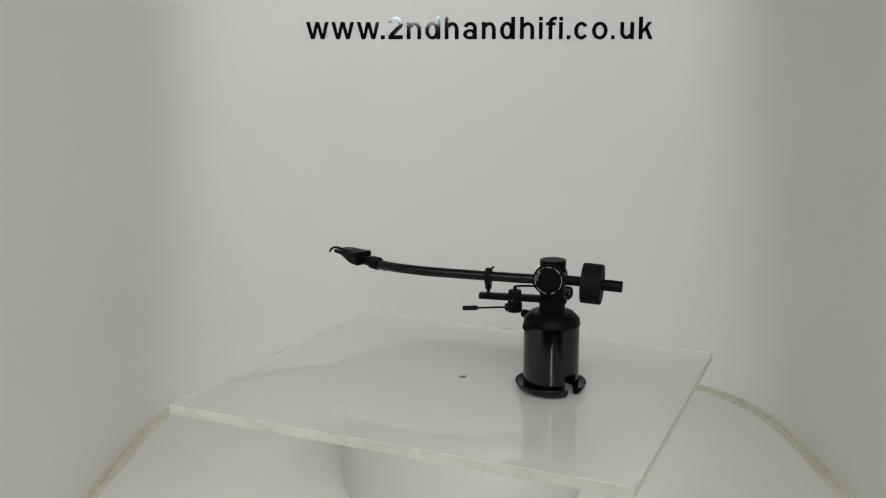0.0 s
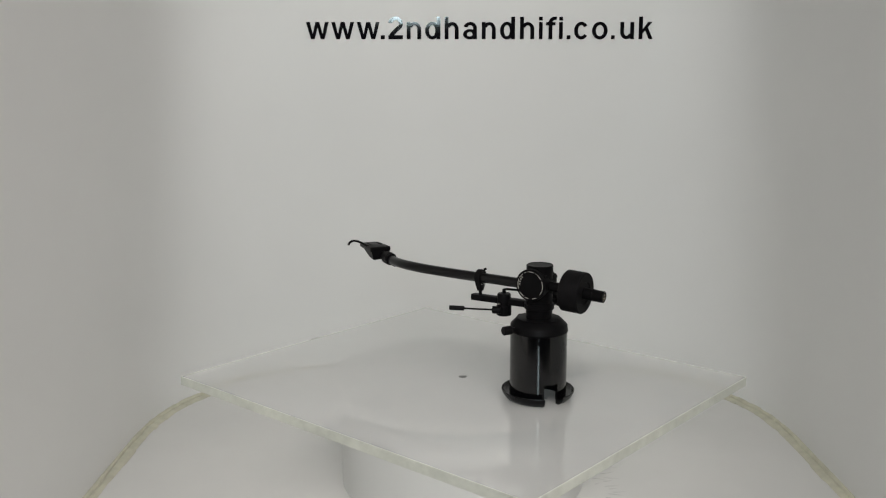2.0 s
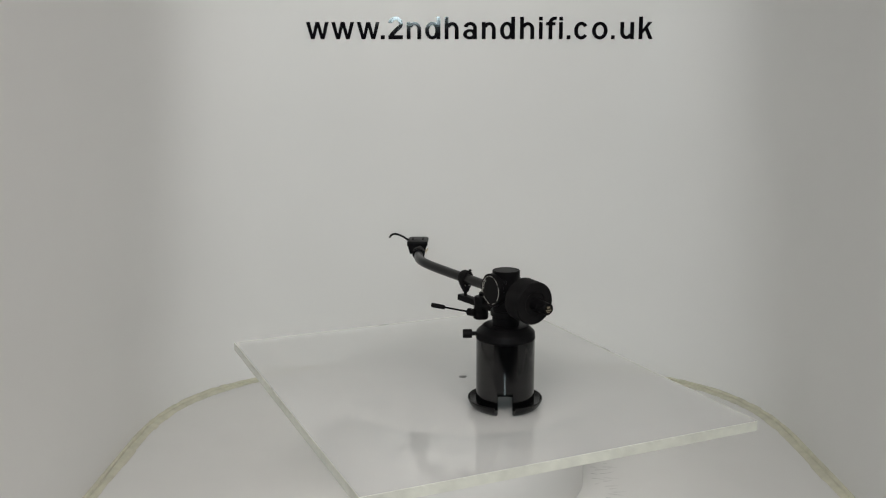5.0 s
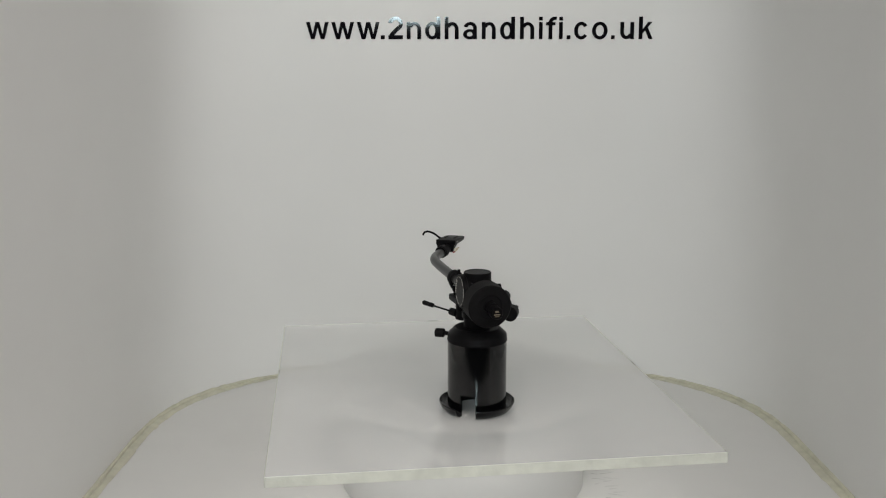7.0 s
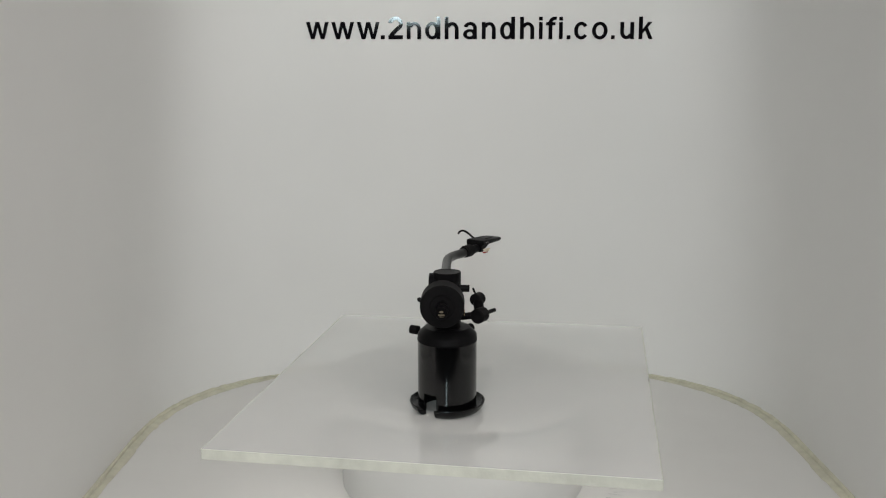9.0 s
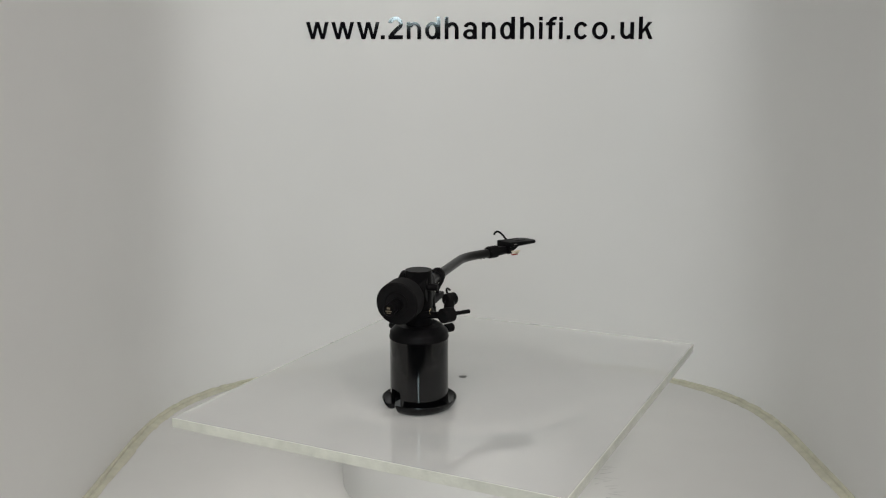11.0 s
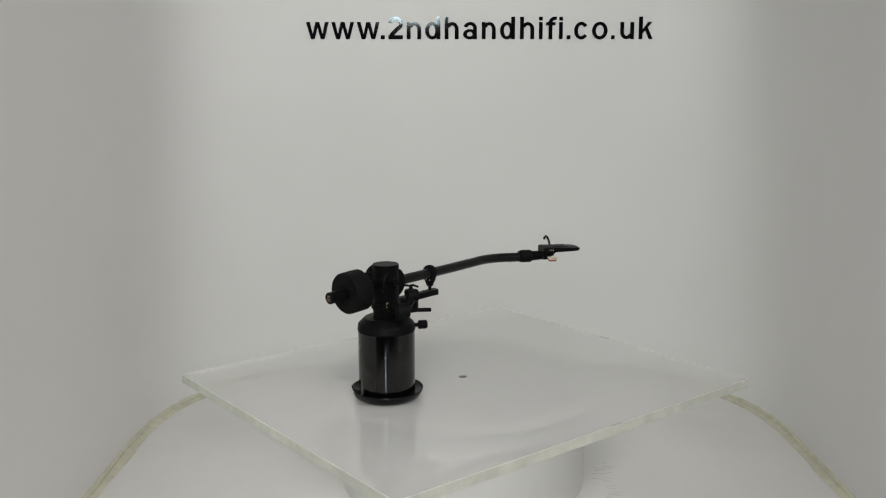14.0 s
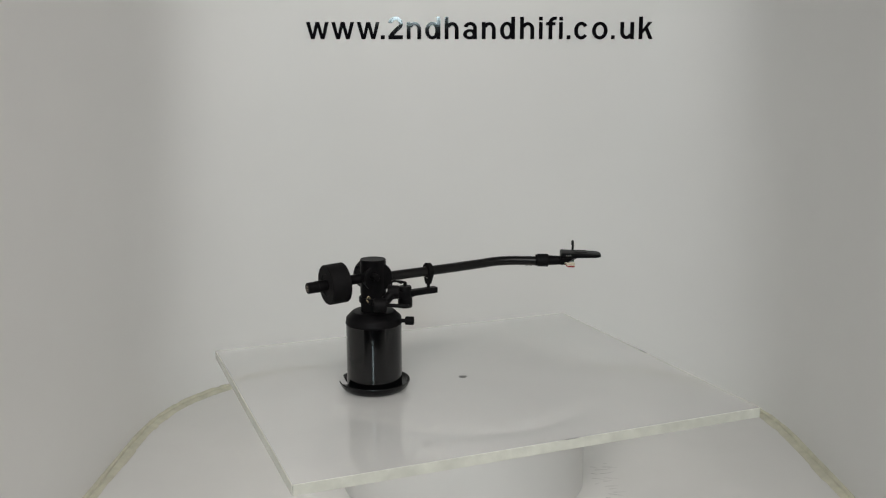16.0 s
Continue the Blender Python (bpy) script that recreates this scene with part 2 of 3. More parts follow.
def build_booth():
    plan = sheet_plan()
    heights = [TOP * k / 20 for k in range(21)]
    plans = [sheet_plan(z) for z in heights]
    bm = bmesh.new()
    inner, outer = [], []
    for i in range(len(plan)):
        o = outward(plan, i)
        inner.append([bm.verts.new((*p[i], z)) for p, z in zip(plans, heights)])
        outer.append([bm.verts.new((p[i][0] + 0.004 * o.x, p[i][1] + 0.004 * o.y, z)) for p, z in zip(plans, heights)])
    for i in range(len(plan) - 1):
        for j in range(len(heights) - 1):
            bm.faces.new((inner[i][j], inner[i][j + 1], inner[i + 1][j + 1], inner[i + 1][j]))
            bm.faces.new((outer[i][j], outer[i + 1][j], outer[i + 1][j + 1], outer[i][j + 1]))
        for j in (0, -1):
            bm.faces.new((inner[i][j], inner[i + 1][j], outer[i + 1][j], outer[i][j]))
    wall = new("wall_booth", finish(bm, "wall_booth", WALL))
    tagged(wall, "bent glossy white plastic sheet round the booth", "wall", kind="structure")

    bm = prism([(CX - 0.46, FRONT), (CX + 0.46, FRONT), (CX + 0.46, 0.45), (CX - 0.46, 0.45)], -0.012, 0.0)
    tagged(new("floor", finish(bm, "floor", FLOOR, 0)), "plain white booth floor with faint scuffs", "floor", kind="structure")

    # the table under the booth and the dim room that closes the place
    bm = block(1.5, 1.1, 0.03, pose(0, -0.05, -0.0275), 0.004)
    for x in (-0.68, 0.68):
        for y in (-0.53, 0.43):
            block(0.05, 0.05, 0.72, pose(x, y, -0.4025), 0.003, bm)
    tagged(new("table", finish(bm, "table", TABLE)), "plain grey table that carries the booth", "table", kind="structure")
    lo, hi = -0.7625, 1.75
    sides = {"room_floor": (0, -0.6, lo - 0.05, 5, 5, 0.1), "room_ceiling": (0, -0.6, hi + 0.05, 5, 5, 0.1), "wall_north": (0, 1.95, (lo + hi) / 2, 5.2, 0.1, hi - lo),
             "wall_south": (0, -3.15, (lo + hi) / 2, 5.2, 0.1, hi - lo), "wall_east": (2.55, -0.6, (lo + hi) / 2, 0.1, 5, hi - lo), "wall_west": (-2.55, -0.6, (lo + hi) / 2, 0.1, 5, hi - lo)}
    for name, (x, y, z, sx, sy, sz) in sides.items():
        tagged(new(name, finish(block(sx, sy, sz, pose(x, y, z), 0.0), name, ROOM, 0)), "plain dim grey side of the room", "room shell", kind="structure")

    # an unseen frame, added round the cool lamp on the closed south wall
    bm = bmesh.new()
    x, z, w, h = -0.165, 1.10, 0.27, 0.805
    for sx, sz, dx, dz in ((0.05, h + 0.1, -w / 2 - 0.027, 0), (0.05, h + 0.1, w / 2 + 0.027, 0), (w, 0.05, 0, h / 2 + 0.027), (w, 0.05, 0, -h / 2 - 0.027)):
        block(sx, 0.07, sz, pose(x + dx, -3.063, z + dz), 0.003, bm)
    tagged(new("far_lamp_frame", finish(bm, "far_lamp_frame", WALL)), "unseen white frame added round the far cool lamp", "window", kind="structure")

    # glue along the foot of the sheet, which dies out towards the middle of the back
    rng = random.Random(4)
    for side in (-1, 1):
        line = [(x, y) for x, y in plan if (x - CX) * side > 0.195 and y > -0.75]
        if side > 0:
            line.reverse()
        bm = bmesh.new()
        for inset, height, wide, low in ((0.45, 0.0006, 1.0, 0.22), (0.05, 0.0030, 0.40, 0.75), (1.15, 0.0004, 0.28, 0.35), (0.75, 0.0012, 0.22, 0.6)):
            pts, size = [], []
            for i, (x, y) in enumerate(line):
                o = outward(line, i) * (1 if side < 0 else -1)
                k = min(1.0, (len(line) - 1 - i) / 16)
                w = 0.0018 + 0.0070 * k
                off = w * (inset + rng.uniform(-0.08, 0.08))
                pts.append((x - o.x * off, y - o.y * off, height))
                size.append(w * wide * rng.uniform(0.75, 1.2))
            fine = smooth_line(pts, 4)
            sweep(fine, lambda u: size[min(int(u * len(size)), len(size) - 1)], 10, bm, flat=low)
        bead = new("glue_bead", finish(bm, "glue_bead", BEAD, 80))
        tagged(bead, "yellowed translucent glue bead along the wall's foot", "glue bead", group="glue beads", kind="structure")


XH, ASC, STEM, BAR = 0.0246, 0.0322, 0.0056, 0.0047   # letter heights and stroke widths


def glyph_band(bm, k, cx, cy, rx, ry, a0, a1, tx=STEM, ty=BAR, n=28):
    """A curved stroke between two ellipses, cut from thin film."""
    t, full, cols = 0.0003 + 0.00002 * k, a1 - a0 >= 360, []
    for i in range(n if full else n + 1):
        c, q = math.cos(radians(a0 + (a1 - a0) * i / n)), math.sin(radians(a0 + (a1 - a0) * i / n))
        rim = [(cx + rx * c, cy + ry * q), (cx + (rx - tx) * c, cy + (ry - ty) * q)]
        cols.append([bm.verts.new((x, y, z)) for x, y, z in ((*rim[0], 0), (*rim[0], t), (*rim[1], t), (*rim[1], 0))])
    for i in range(n):
        a, b = cols[i], cols[(i + 1) % len(cols)]
        for j in range(4):
            bm.faces.new((a[j], b[j], b[(j + 1) % 4], a[(j + 1) % 4]))
    if not full:
        bm.faces.new(cols[0])
        bm.faces.new(cols[-1])


def glyph_bar(bm, k, x0, y0, x1, y1):
    prism([(x0, y0), (x1, y0), (x1, y1), (x0, y1)], 0, 0.0003 + 0.00002 * k, bm=bm)


def glyph(ch, w):
    """One bold grotesque letter as cut film, its foot on y = 0 and its left edge at x = 0."""
    bm, s = bmesh.new(), STEM
    if ch == ".":
        glyph_bar(bm, 0, 0, 0, w, 0.0056)
    elif ch == "i":
        glyph_bar(bm, 0, 0, 0, w, XH)
        glyph_bar(bm, 0, 0, ASC - 0.0052, w, ASC)
    elif ch == "w":
        line = ((0, 1), (0.165, 1), (0.285, 0.30), (0.415, 1), (0.585, 1), (0.715, 0.30), (0.835, 1), (1, 1), (0.80, 0), (0.63, 0), (0.50, 0.68), (0.37, 0), (0.20, 0))
        prism([(w * x, XH * y) for x, y in line], 0, 0.0003, bm=bm)
    elif ch in "nhu":
        rx, ry = (w - 0.3 * s) / 2, 0.42 * XH
        glyph_bar(bm, 0, 0, 0, s, ASC if ch == "h" else XH)
        glyph_band(bm, 1, w - rx, XH - ry, rx, ry, 0, 158)
        glyph_bar(bm, 1, w - s, 0, w, XH - ry)
        if ch == "u":
            bmesh.ops.transform(bm, matrix=Matrix.Translation((w, XH, 0)) @ Matrix.Rotation(math.pi, 4, "Z"), verts=bm.verts)
    elif ch == "d":
        rx = (w - 0.3 * s) / 2
        glyph_band(bm, 1, rx, XH / 2, rx, XH / 2 + 0.0004, 0, 360)
        glyph_bar(bm, 0, w - s, 0, w, ASC)
    elif ch == "a":
        rx = (w - 0.25 * s) / 2
        glyph_band(bm, 1, rx, 0.29 * XH, rx, 0.30 * XH, 0, 360, ty=0.0042)
        glyph_band(bm, 2, w / 2, 0.64 * XH, w / 2 - 0.0006, 0.37 * XH, -8, 165)
        glyph_bar(bm, 0, w - 0.0006 - s, 0, w - 0.0006, 0.64 * XH)
    elif ch == "o":
        glyph_band(bm, 0, w / 2, XH / 2, w / 2, XH / 2 + 0.0004, 0, 360)
    elif ch == "c":
        glyph_band(bm, 0, w / 2 + 0.0004, XH / 2, w / 2 + 0.0004, XH / 2 + 0.0004, 36, 324)
    elif ch == "k":
        glyph_bar(bm, 0, 0, 0, s, ASC)
        prism([(0.8 * s, 0.27 * XH), (0.8 * s, 0.52 * XH), (0.66 * w, XH), (0.96 * w, XH)], 0, 0.00032, bm=bm)
        prism([(0.40 * w, 0.60 * XH), (0.62 * w, 0.72 * XH), (w, 0), (0.72 * w, 0)], 0, 0.00034, bm=bm)
    elif ch == "f":
        x = 0.24 * w
        glyph_bar(bm, 0, x, 0, x + s, ASC - 0.0075)
        glyph_band(bm, 1, x + 0.0096, ASC - 0.0080, 0.0096, 0.0082, 72, 180)
        glyph_bar(bm, 2, 0, XH - BAR, 0.88 * w, XH)
    else:
        glyph_band(bm, 0, w / 2, ASC - 0.0100, w / 2, 0.0100, -38, 172)
        prism([(0, 0), (0.30 * w, 0.0040), (0.90 * w, 0.0162), (0.64 * w, 0.0190), (0.18 * w, 0.0095), (0.05 * w, 0.0055)], 0, 0.00034, bm=bm)
        glyph_bar(bm, 1, 0.01 * w, 0, w, 0.0056)
    return bm


def build_lettering():
    root = tagged(new("wall_lettering"), "glossy black vinyl web address stuck on the white wall", "lettering")
    root.location = (0.0333, 0.4100, 0.5065)
    words = "www.2ndhandhifi.co.uk"
    places = [(-0.2068, 0.0333), (-0.1697, 0.0335), (-0.1321, 0.0335), (-0.1109, 0.0060), (-0.0919, 0.0216), (-0.0649, 0.0212), (-0.0371, 0.0224),
              (-0.0093, 0.0205), (0.0180, 0.0209), (0.0454, 0.0205), (0.0730, 0.0220), (0.1019, 0.0209), (0.1220, 0.0054), (0.1376, 0.0156),
              (0.1516, 0.0056), (0.1631, 0.0056), (0.1813, 0.0204), (0.2089, 0.0229), (0.2283, 0.0055), (0.2488, 0.0202), (0.2758, 0.0204)]
    for ch, (x, w) in zip(words, places):
        bm = glyph(ch, w)
        x = 1.0057 * x + 0.0001
        bmesh.ops.transform(bm, matrix=Matrix.Scale(1.0057, 4) @ Matrix.Translation((-w / 2, 0, 0)), verts=bm.verts)
        ob = part("letter", bm, VINYL, root, smooth=0)
        turn = math.atan2(sheet_y(x + 0.01, 0.52) - sheet_y(x - 0.01, 0.52), 0.02)
        ob.matrix_local = pose(x - 0.0333, sheet_y(x, 0.52) - 0.0008 - 0.4100, -0.002 * (x - 0.033), 90, 0, math.degrees(turn))


def build_scuffs():
    rng = random.Random(7)
    bm = bmesh.new()
    for k in range(16):
        x, y = 0.158 + rng.uniform(-0.012, 0.014), -0.062 + 0.1 * k / 16 + rng.uniform(-0.004, 0.004)
        length, bow = rng.uniform(0.004, 0.020), rng.uniform(-0.008, 0.008)
        pts = [(x + length * u, y + bow * u * u + rng.uniform(-0.0004, 0.0004), 0.0006) for u in (0, 0.25, 0.5, 0.75, 1)]
        sweep(smooth_line(pts, 3), lambda u: 0.0005 * (1.15 - u), 6, bm, flat=0.4)
    tagged(new("floor_scuffs", finish(bm, "floor_scuffs", SCUFF)), "thin grey scuff marks on the white floor", "scuffs", kind="stuff")


# ---------------------------------------------------------------- the turning things
PLATE_TOP = 0.120
START, RATE = -16.35, -8.368     # degrees, degrees a second
BASE = Vector((0.10335, -0.01493, 0.0))


def spin(t):
    return START + RATE * t


def build_turntable():
    root = tagged(new("display_turntable"), "round white motorised display turntable on the booth floor", "turntable")
    part("body", lathe([(0.136, 0.0), (0.138, 0.002), (0.138, 0.1072), (0.1375, 0.1074), (0.0, 0.1074)], 128), PEDESTAL, root)
    platter = part("platter", lathe([(0.10, 0.1076), (0.1590, 0.1076), (0.1612, 0.1082), (0.1625, 0.1094), (0.1624, 0.1096), (0.0, 0.1096)], 128), PLATTER, root)
    return platter


def build_plate():
    root = tagged(new("acrylic_plate"), "thick clear acrylic rectangle with sawn edges on the turntable", "plate")
    a, b, h = 0.489 / 2, 0.416 / 2, 0.010
    turn = pose(0, 0, 0, 0, 0, -7.8)
    bm = block(2 * a, 2 * b, h, turn @ pose(0, 0, -h / 2), 0.0)
    bm.normal_update()
    for f in bm.faces:
        f.material_index = 2 if f.normal.z > 0.5 else 0 if f.normal.z < -0.5 else 1
    sheet = part("sheet", bm, [CLEAR, FROST, DUSTY], root, smooth=0)
    sheet.visible_shadow = False
    # the sawn faces of the four sides
    e = 0.0005
    for x, y, sx, sy in ((a + 1.03 * e, 0, 2 * e, 2 * b), (-a - 1.03 * e, 0, 2 * e, 2 * b), (0, b + 1.03 * e, 2 * a, 2 * e), (0, -b - 1.03 * e, 2 * a, 2 * e)):
        part("sawn_edge", block(sx, sy, h, turn @ pose(x, y, -h / 2), 0.00045), EDGE, root, "milky greenish sawn edge", smooth=0)
    for x, y, length, turned_by in ((-a, -0.006, 0.014, 90), (-0.024, b, 0.014, 0), (-0.049, -b, 0.006, 0)):
        part("nick", block(length, 0.0012, 0.0010, turn @ pose(x, y, -0.0002, 0, 0, turned_by), 0.0002), GRIME, root, "small dark nick in the edge")
    part("centre_pin", lathe([(0.0044, 0.0001), (0.0044, 0.0004), (0.0039, 0.0006), (0.0, 0.0006)], 24), GRIME, root, "small dark pin at the plate's middle")
    return root


def build_stand():
    root = tagged(new("tonearm_stand"), "glossy black notched cylinder stand with a dished foot", "stand")
    gap0, gap1 = -20.0, -50.0
    sweep0, sweep1 = gap0, gap1 + 360.0
    # hollow tube: notched below, whole above
    tube = lathe([(0.0300, 0.0050), (0.0300, 0.0228), (0.0268, 0.0228), (0.0268, 0.0050)], 88, sweep0, sweep1, closed=True)
    lathe([(0.0300, 0.0228), (0.0300, 0.0738), (0.0268, 0.0738), (0.0268, 0.0228)], 96, closed=True, bm=tube)
    part("cylinder", tube, GLOSS, root, "glossy turned black tube with a cable notch")
    foot = lathe([(0.0270, 0.0003), (0.0312, 0.0003), (0.0340, 0.0018), (0.0370, 0.0056), (0.0386, 0.0098), (0.0383, 0.0106), (0.0377, 0.0106),
                  (0.0368, 0.0086), (0.0350, 0.0066), (0.0320, 0.0058), (0.0300, 0.0058), (0.0270, 0.0055)], 96, sweep0 + 1, sweep1 - 1, closed=True)
    part("foot", foot, PAINT, root, "dished black foot with a raised rim")
    cap = lathe([(0.0268, 0.0738), (0.0302, 0.0738), (0.0305, 0.0744), (0.0305, 0.0758), (0.0301, 0.0764), (0.0299, 0.0804), (0.0293, 0.0814),
                 (0.0236, 0.0870), (0.0228, 0.0876), (0.0220, 0.0878), (0.0, 0.0878)], 96)
    part("shoulder", cap, SATIN, root, "satin black chamfered shoulder")
    for p in ((-0.0212, -0.0383, 0.0785), (-0.0362, 0.0245, 0.0768)):
        d = Vector((p[0], p[1], 0)).normalized()
        e = Vector(p)
        screw = part("thumb_screw", rod(e - d * 0.0095, e, 0.0046, seg=20, bevel=0.0006), MATT, root, "knurled black thumb screw")
        part("shank", rod(e - d * 0.019, e - d * 0.0095, 0.0022, seg=14), SATIN, screw)
    return root


def build_tonearm():
    root = tagged(new("tonearm"), "black J-shaped record player tonearm clamped in its stand", "tonearm")
    z = 0.1245
    part("pillar", lathe([(0.0120, 0.0870), (0.0138, 0.0870), (0.0138, 0.0972), (0.0153, 0.0976), (0.0156, 0.0980), (0.0156, 0.1030), (0.0152, 0.1034), (0.0136, 0.1036), (0.0136, 0.1080), (0.0, 0.1080)], 56), SATIN, root)
    housing = part("bearing_housing", lathe([(0.0120, 0.1070), (0.0137, 0.1074), (0.0139, 0.1080), (0.0139, 0.1438), (0.0133, 0.1444), (0.0129, 0.1444), (0.0127, 0.1440),
                                             (0.0, 0.1440)], 56), SATIN, root, "satin black upright bearing housing")
    # drum with the printed dial
    to_y = Matrix.Translation((-0.0015, 0.0, z + 0.0008)) @ pose(0, 0, 0, 90, 0, 0)
    drum = part("pivot_drum", lathe([(0.0, -0.0120), (0.0150, -0.0120), (0.0160, -0.0110), (0.0160, 0.0130), (0.0168, 0.0136), (0.0168, 0.0176), (0.0162, 0.0182),
                                     (0.0150, 0.0182), (0.0147, 0.0179), (0.0, 0.0179)], 56, m=to_y), SATIN, root, "round black pivot drum with a printed dial")
    spans = ((-38, 22), (32, 54), (60, 66), (76, 100), (110, 118), (128, 150), (158, 200), (214, 240), (246, 262), (282, 300))
    for a0, a1 in spans:
        part("dial_mark", lathe([(0.0139, 0.0180), (0.0145, 0.0180), (0.0145, 0.0184), (0.0139, 0.0184)], max(2, int((a1 - a0) / 8)), a0, a1, closed=True, m=to_y), WHITE_INK, drum, "white printed dial mark")
    for k in range(4):
        a = radians(140 + 13 * k)
        part("dial_figure", block(0.0011, 0.0017, 0.0004, to_y @ pose(0.0122 * math.cos(a), 0.0122 * math.sin(a), 0.0182, 0, 0, math.degrees(a) - 90), 0.0), WHITE_INK, drum, "small printed bar")
    # the tube with its bend
    axis = smooth_line([(0.0, -0.003, z - 0.0021), (-0.04, -0.0034, z - 0.0018), (-0.09, -0.0038, z - 0.0013), (-0.135, -0.0040, z - 0.0005), (-0.158, -0.0030, z + 0.0003),
                        (-0.176, 0.0018, z + 0.0003), (-0.192, 0.0098, z), (-0.206, 0.0182, z - 0.0004)], 7)
    part("arm_tube", sweep(axis, 0.0053, 24), TUBE, root, "bent black arm tube")
    u = Vector((-0.8387, 0.5446, 0.0))
    n = Vector((-0.5446, -0.8387, 0.0))
    c = Vector((-0.2086, 0.0195, z + 0.0005))
    collar = part("collar", rod(c - u * 0.0065, c + u * 0.0065, 0.0074, seg=32, bevel=0.0007), MATT, root, "knurled locking collar")
    part("collar_ring", rod(c - u * 0.0085, c - u * 0.0065, 0.0066, seg=28), SATIN, collar)
    for d in (0.0135, 0.0185):
        p = c - u * d
        part("tube_stud", rod(p - Vector((0, 0, 0.0066)), p - Vector((0, 0, 0.0035)), 0.0013, seg=10), SATIN, root, "tiny black stud under the tube")
    build_headshell(root, c, u, n)
    # counterweight on its stub
    w = -0.0035
    part("stub", rod((0.012, w, 0.1238), (0.038, w, 0.1226), 0.0052, seg=28), SATIN, root)
    weight = Matrix.Translation((0.0322, w, 0.1220)) @ pose(0, 0, 0, 0, 93, 0)
    cw = part("counterweight", lathe([(0.0, 0.0), (0.0206, 0.0), (0.0213, 0.0008), (0.0213, 0.0200), (0.0204, 0.0212), (0.0120, 0.0212), (0.0112, 0.0204), (0.0, 0.0202)], 72, m=weight),
              MATT, root, "round matt black counterweight")
    shaft = part("counterweight_shaft", lathe([(0.0050, 0.0190), (0.0060, 0.0200), (0.0060, 0.0413), (0.0054, 0.0420), (0.0, 0.0420)], 32, m=weight), SATIN, cw)
    part("shaft_groove", lathe([(0.0060, 0.030), (0.0063, 0.0302), (0.0063, 0.0312), (0.0060, 0.0314)], 28, closed=True, m=weight), MATT, shaft)
    for sy, sz, dz in ((0.0034, 0.0018, 0.0014), (0.0060, 0.0011, -0.0014), (0.0040, 0.0007, -0.0032)):
        part("end_label", block(0.0003, sy, sz, Matrix.Translation((0.0743, w, 0.1203 + dz)) @ pose(0, 0, 0, 0, 3, 0), 0.0), BRASS, shaft, "dull gilt bar on the shaft's end")
    # rest bar, clip and cueing lift
    bar = [(-0.012, -0.0065), (-0.066, -0.0075), (-0.0785, -0.0080), (-0.0795, -0.0070), (-0.0795, 0.0000), (-0.0785, 0.0010), (-0.066, 0.0010), (-0.012, 0.0040)]
    part("rest_bar", prism(bar, 0.0976, 0.1042, 0.0008), SATIN, root, "flat black bar under the arm tube")
    face = Matrix(((0, 0, 1, -0.0725), (1, 0, 0, -0.0036), (0, 1, 0, z - 0.0010), (0, 0, 0, 1)))
    drop = [(0.0084 * math.cos(a), 0.0084 * math.sin(a)) for a in (radians(-28 + 236 * k / 20) for k in range(21))]
    drop += [(-0.0058, -0.0082), (-0.0030, -0.0128), (-0.0022, -0.0150), (0.0022, -0.0150), (0.0030, -0.0128), (0.0058, -0.0082)]
    clip_ob = part("arm_clip", prism(drop, 0.0, 0.0060, 0.0006, m=face), MATT, root, "teardrop clip holding the arm tube")
    part("clip_pin", rod((-0.0695, -0.0036, 0.1040), (-0.0695, -0.0036, 0.1105), 0.0019, seg=16), SATIN, clip_ob)
    for y, h in ((-0.0060, -0.0085), (-0.0012, -0.0085)):
        part("clip_stud", rod((-0.0670, y, z + h), (-0.0662, y, z + h), 0.0008, seg=10), STEEL, clip_ob, "tiny bright rivet")
    part("clip_screw", rod((-0.0655, -0.0005, z + 0.0064), (-0.0655, -0.0005, z + 0.0085), 0.0016, seg=12), SATIN, clip_ob)
    lx, ly = -0.0402, -0.0035
    lift = part("cue_lift", lathe([(0.0, 0.0855), (0.0074, 0.0855), (0.0080, 0.0862), (0.0080, 0.0955), (0.0072, 0.0965), (0.0072, 0.1080), (0.0066, 0.1092), (0.0036, 0.1096), (0.0, 0.1096)],
                                  40, m=Matrix.Translation((lx, ly, 0))), SATIN, root, "upright cueing lift cylinder")
    # a steel stub added to imitate the bright highlight dot on the lift
    part("lift_glint", rod((lx - 0.0016, ly - 0.0084, 0.0990), (lx - 0.0016, ly - 0.0066, 0.0990), 0.0008, seg=10), STEEL, lift, "tiny steel stub standing in for a highlight")
    part("lift_pin", rod((lx, ly, 0.109), (lx, ly, 0.1135), 0.0020, seg=14), SATIN, lift)
    cradle = smooth_line([(lx - 0.001, ly, 0.1128), (lx + 0.005, ly - 0.002, 0.1146), (lx + 0.014, ly - 0.003, 0.1154), (lx + 0.026, ly - 0.003, 0.1160)], 5)
    part("lift_cradle", sweep(cradle, 0.0012, 10), SATIN, lift)
    g, tip = Vector((-0.0434, -0.0120, 0.0922)), Vector((-0.0903, -0.0334, 0.0930))
    way = (tip - g).normalized()
    lever = part("cue_lever", rod(g, tip, 0.0010, seg=12), SATIN, root, "thin cueing lever with a black grip")
    part("grip", rod(tip - way * 0.0160, tip, 0.0025, seg=18), MATT, lever)
    part("lever_boss", rod(g - way * 0.004, g + way * 0.0055, 0.0040, seg=20), SATIN, lever)
    build_antiskate(root)
    # little screws and the wire loop on the housing
    part("grub_screw", rod((0.0125, -0.0095, 0.1345), (0.0150, -0.0120, 0.1352), 0.0016, seg=12), SATIN, housing)
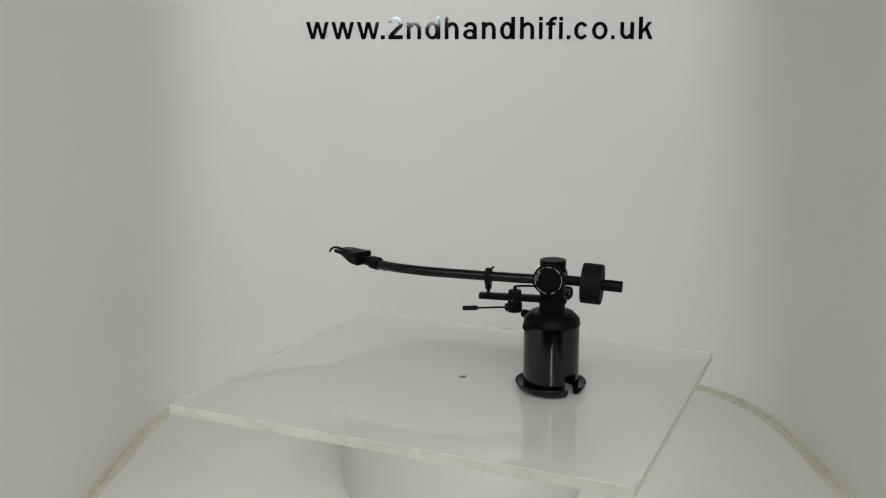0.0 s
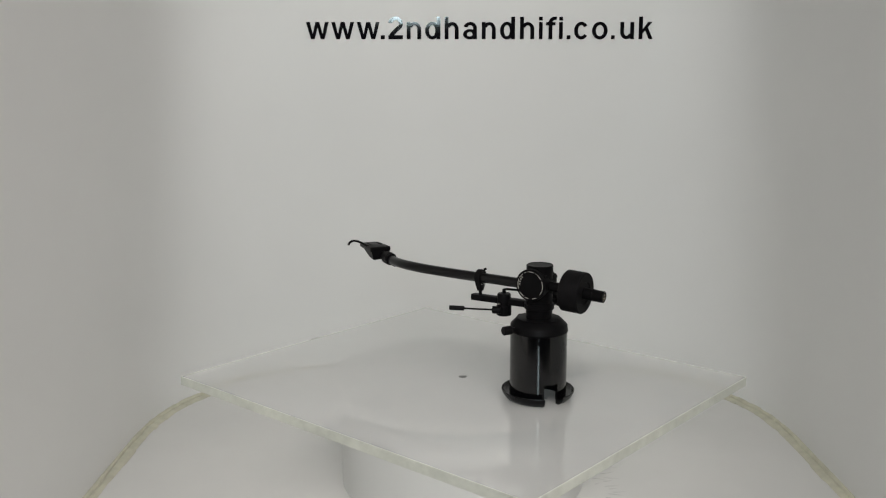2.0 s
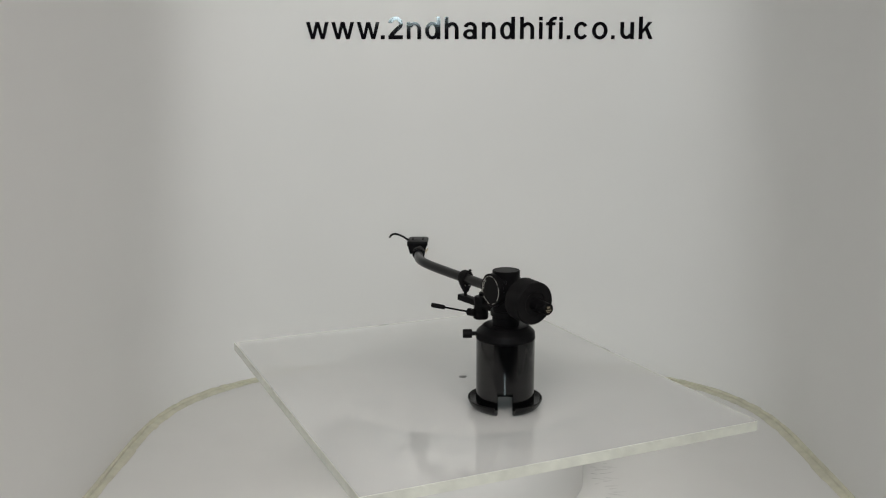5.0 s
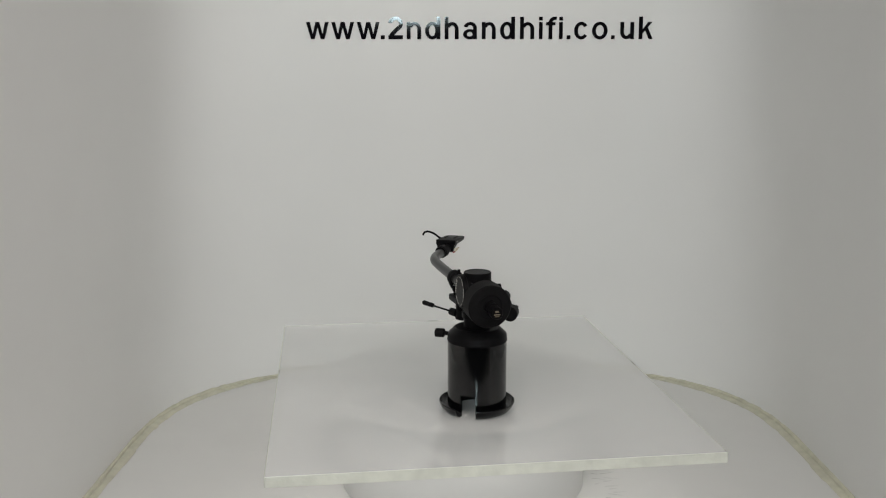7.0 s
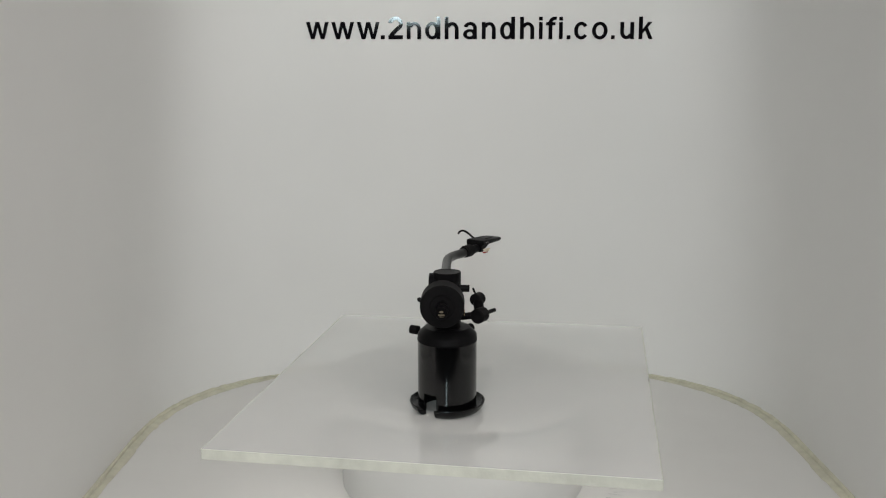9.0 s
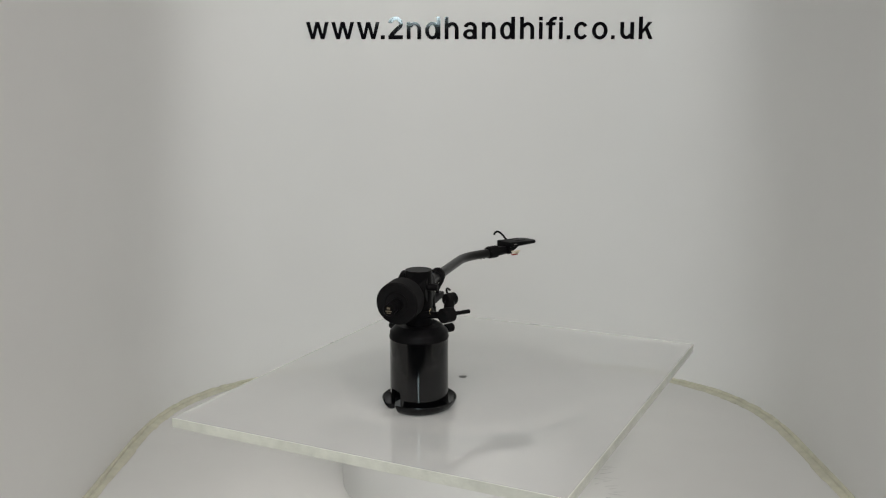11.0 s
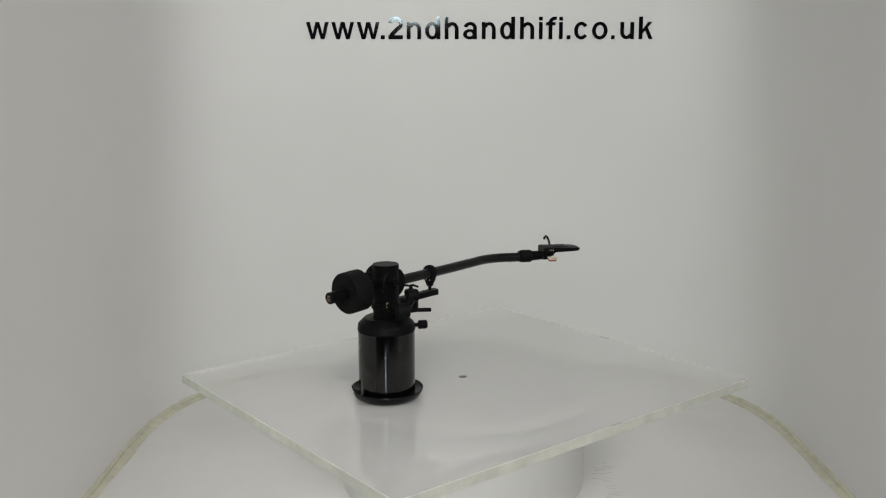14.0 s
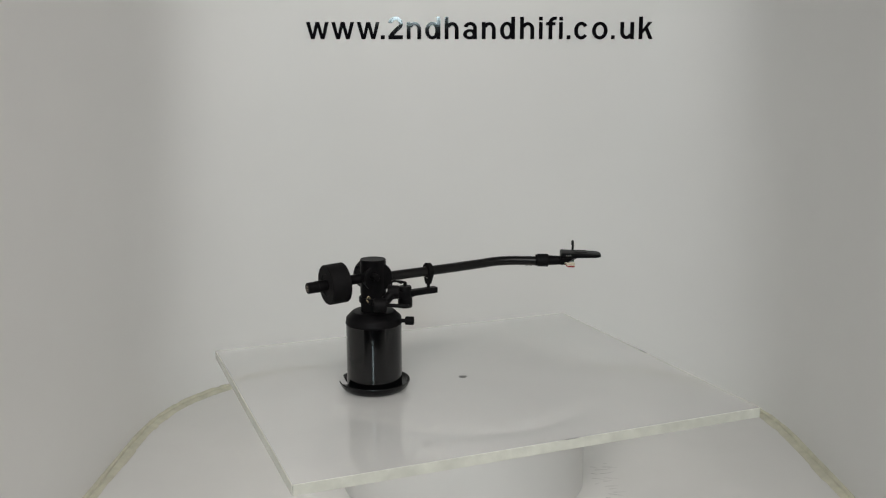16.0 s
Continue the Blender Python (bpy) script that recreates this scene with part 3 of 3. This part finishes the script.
    part("side_pin", rod((0.006, 0.012, 0.1285), (0.006, 0.0225, 0.1285), 0.0036, seg=18), SATIN, housing)
    loop = [(0.0142 + 0.0018 * math.cos(a), 0.0175, 0.1055 + 0.0028 * math.sin(a)) for a in (math.pi * k / 6 - 1.3 for k in range(9))]
    part("wire_loop", sweep(loop, 0.0006, 8), GILT, housing, "small gilt wire loop")
    return root


def build_headshell(root, c, u, n):
    m = Matrix((( *(-u),), (*n,), (0, 0, 1))).transposed().to_4x4()
    m.translation = c
    m = m @ pose(0, 0, 0.0008, 0, -0.3, 0)
    # local: -x ahead along the shell, +y towards the finger lift
    neck = rod(c + u * 0.0065, c + u * 0.0215, 0.0058, 0.0050, 24)
    body = prism([(-0.0215, 0.0154), (-0.0590, 0.0154), (-0.0645, 0.0134), (-0.0665, 0.0088), (-0.0669, 0.0028), (-0.0665, -0.0050), (-0.0645, -0.0084),
                                     (-0.0590, -0.0098), (-0.0215, -0.0098), (-0.0205, -0.0088), (-0.0205, 0.0142)], 0.0034, 0.0096, 0.0012, m=m)
    back = m.inverted()
    for v in body.verts:
        p = back @ v.co
        k = min(1.0, max(0.0, (-p.x - 0.034) / 0.033))
        p.z += -0.0016 * k if p.z > 0.0065 else 0.0012 * k
        v.co = m @ p
    shell = part("headshell", body, SATIN, root, "slotted flat black headshell")
    part("socket", neck, SATIN, shell)
    wedge = bmesh.new()
    lo = [wedge.verts.new(m @ Vector(p)) for p in ((-0.0205, 0.0118, -0.0058), (-0.0340, 0.0124, -0.0040), (-0.0500, 0.0140, 0.0040), (-0.0205, 0.0146, 0.0047))]
    hi = [wedge.verts.new(m @ Vector(p)) for p in ((-0.0205, -0.0064, -0.0050), (-0.0250, -0.0064, -0.0046), (-0.0360, -0.0084, 0.0040), (-0.0205, -0.0086, 0.0047))]
    wedge.faces.new(lo)
    wedge.faces.new(hi)
    for i in range(4):
        wedge.faces.new((lo[i], lo[(i + 1) % 4], hi[(i + 1) % 4], hi[i]))
    part("underside_wedge", wedge, SATIN, shell, smooth=0)
    for y in (-0.0035, 0.0090):
        part("slot", block(0.0150, 0.0022, 0.0004, m @ pose(-0.0430, y, 0.00972), 0.0), MATT, shell, "dark mounting slot")
    for k in range(3):
        part("shell_mark", block(0.0008, 0.0003, 0.0012, m @ pose(-0.0270 - 0.0022 * k, -0.0097, 0.0068, 0, 18, 0), 0.0), WHITE_INK, shell, "small white mark")
    hook = smooth_line([m @ Vector(p) for p in ((-0.0350, 0.0130, 0.0086), (-0.0355, 0.0165, 0.0102), (-0.0360, 0.0205, 0.0128), (-0.0364, 0.0268, 0.0156), (-0.0366, 0.0320, 0.0163),
                                                (-0.0366, 0.0360, 0.0146), (-0.0364, 0.0378, 0.0116))], 5)
    part("finger_lift", sweep(hook, 0.0013, 12), SATIN, shell, "curved thin finger lift")
    for k, (mat, label, y, zz) in enumerate(((RED, "red signal lead", -0.0045, -0.0066), (CREAM, "cream signal lead", -0.0066, -0.0044), (CREAM, "cream signal lead", -0.0080, -0.0020), (GREEN, "dark signal lead", 0.0035, -0.0018))):
        line = smooth_line([m @ Vector(p) for p in ((-0.0235, y * 0.7, -0.0030), (-0.0270, y, zz * 0.8), (-0.0290, y * 1.1, zz - 0.0006), (-0.0320, y * 1.15, zz - 0.0002))], 4)
        lead = part("lead", sweep(line, 0.0006, 8), mat, shell, label)
        part("terminal", sweep([line[-1] - u * 0.003, line[-1] + u * 0.0046], 0.0010, 10), mat, lead)


def build_antiskate(root):
    arm = part("antiskate_arm", rod((0.004, 0.010, 0.0985), (0.006, 0.030, 0.1010), 0.0036, seg=18), SATIN, root, "short anti-skating arm")
    c, d = Vector((0.007, 0.0335, 0.1015)), Vector((-0.88, 0.47, 0.0))
    part("weight_disc", rod(c - d * 0.008, c + d * 0.006, 0.0076, seg=32, bevel=0.0010), MATT, arm)
    part("weight_rod", rod(c + d * 0.006, (-0.0179, 0.0483, 0.1003), 0.0021, seg=16), SATIN, arm)
    k = Vector((-0.0085, 0.0308, 0.1140))
    part("upper_knob", rod(k - d * 0.006, k + d * 0.006, 0.0064, seg=24, bevel=0.0008), MATT, arm)
    part("post", rod((0.003, 0.0325, 0.1040), (-0.0075, 0.0312, 0.1130), 0.0052, seg=18), SATIN, arm)
    hook = smooth_line([(-0.0075, 0.0290, 0.1190), (-0.0085, 0.0270, 0.1226), (-0.0130, 0.0264, 0.1238), (-0.0210, 0.0265, 0.1205)], 4)
    part("thread_hook", sweep(hook, 0.0011, 10), SATIN, arm)


build_booth()
build_lettering()
build_scuffs()
platter = build_turntable()
plate = build_plate()
stand = build_stand()
arm_thing = build_tonearm()


def motions():
    """The turntable carries the plate, the stand and the arm round at an even rate."""
    times = [0.5 * k for k in range(33)]
    walk(platter, [(t, pose(0, 0, 0, 0, 0, spin(t))) for t in times])
    walk(plate, [(t, pose(0, 0, PLATE_TOP, 0, 0, spin(t))) for t in times])
    for thing in (stand, arm_thing):
        rows = []
        for t in times:
            p = Matrix.Rotation(radians(spin(t)), 3, "Z") @ BASE
            rows.append((t, pose(p.x, p.y, PLATE_TOP + 0.0002, 0, 0, spin(t))))
        walk(thing, rows)


motions()
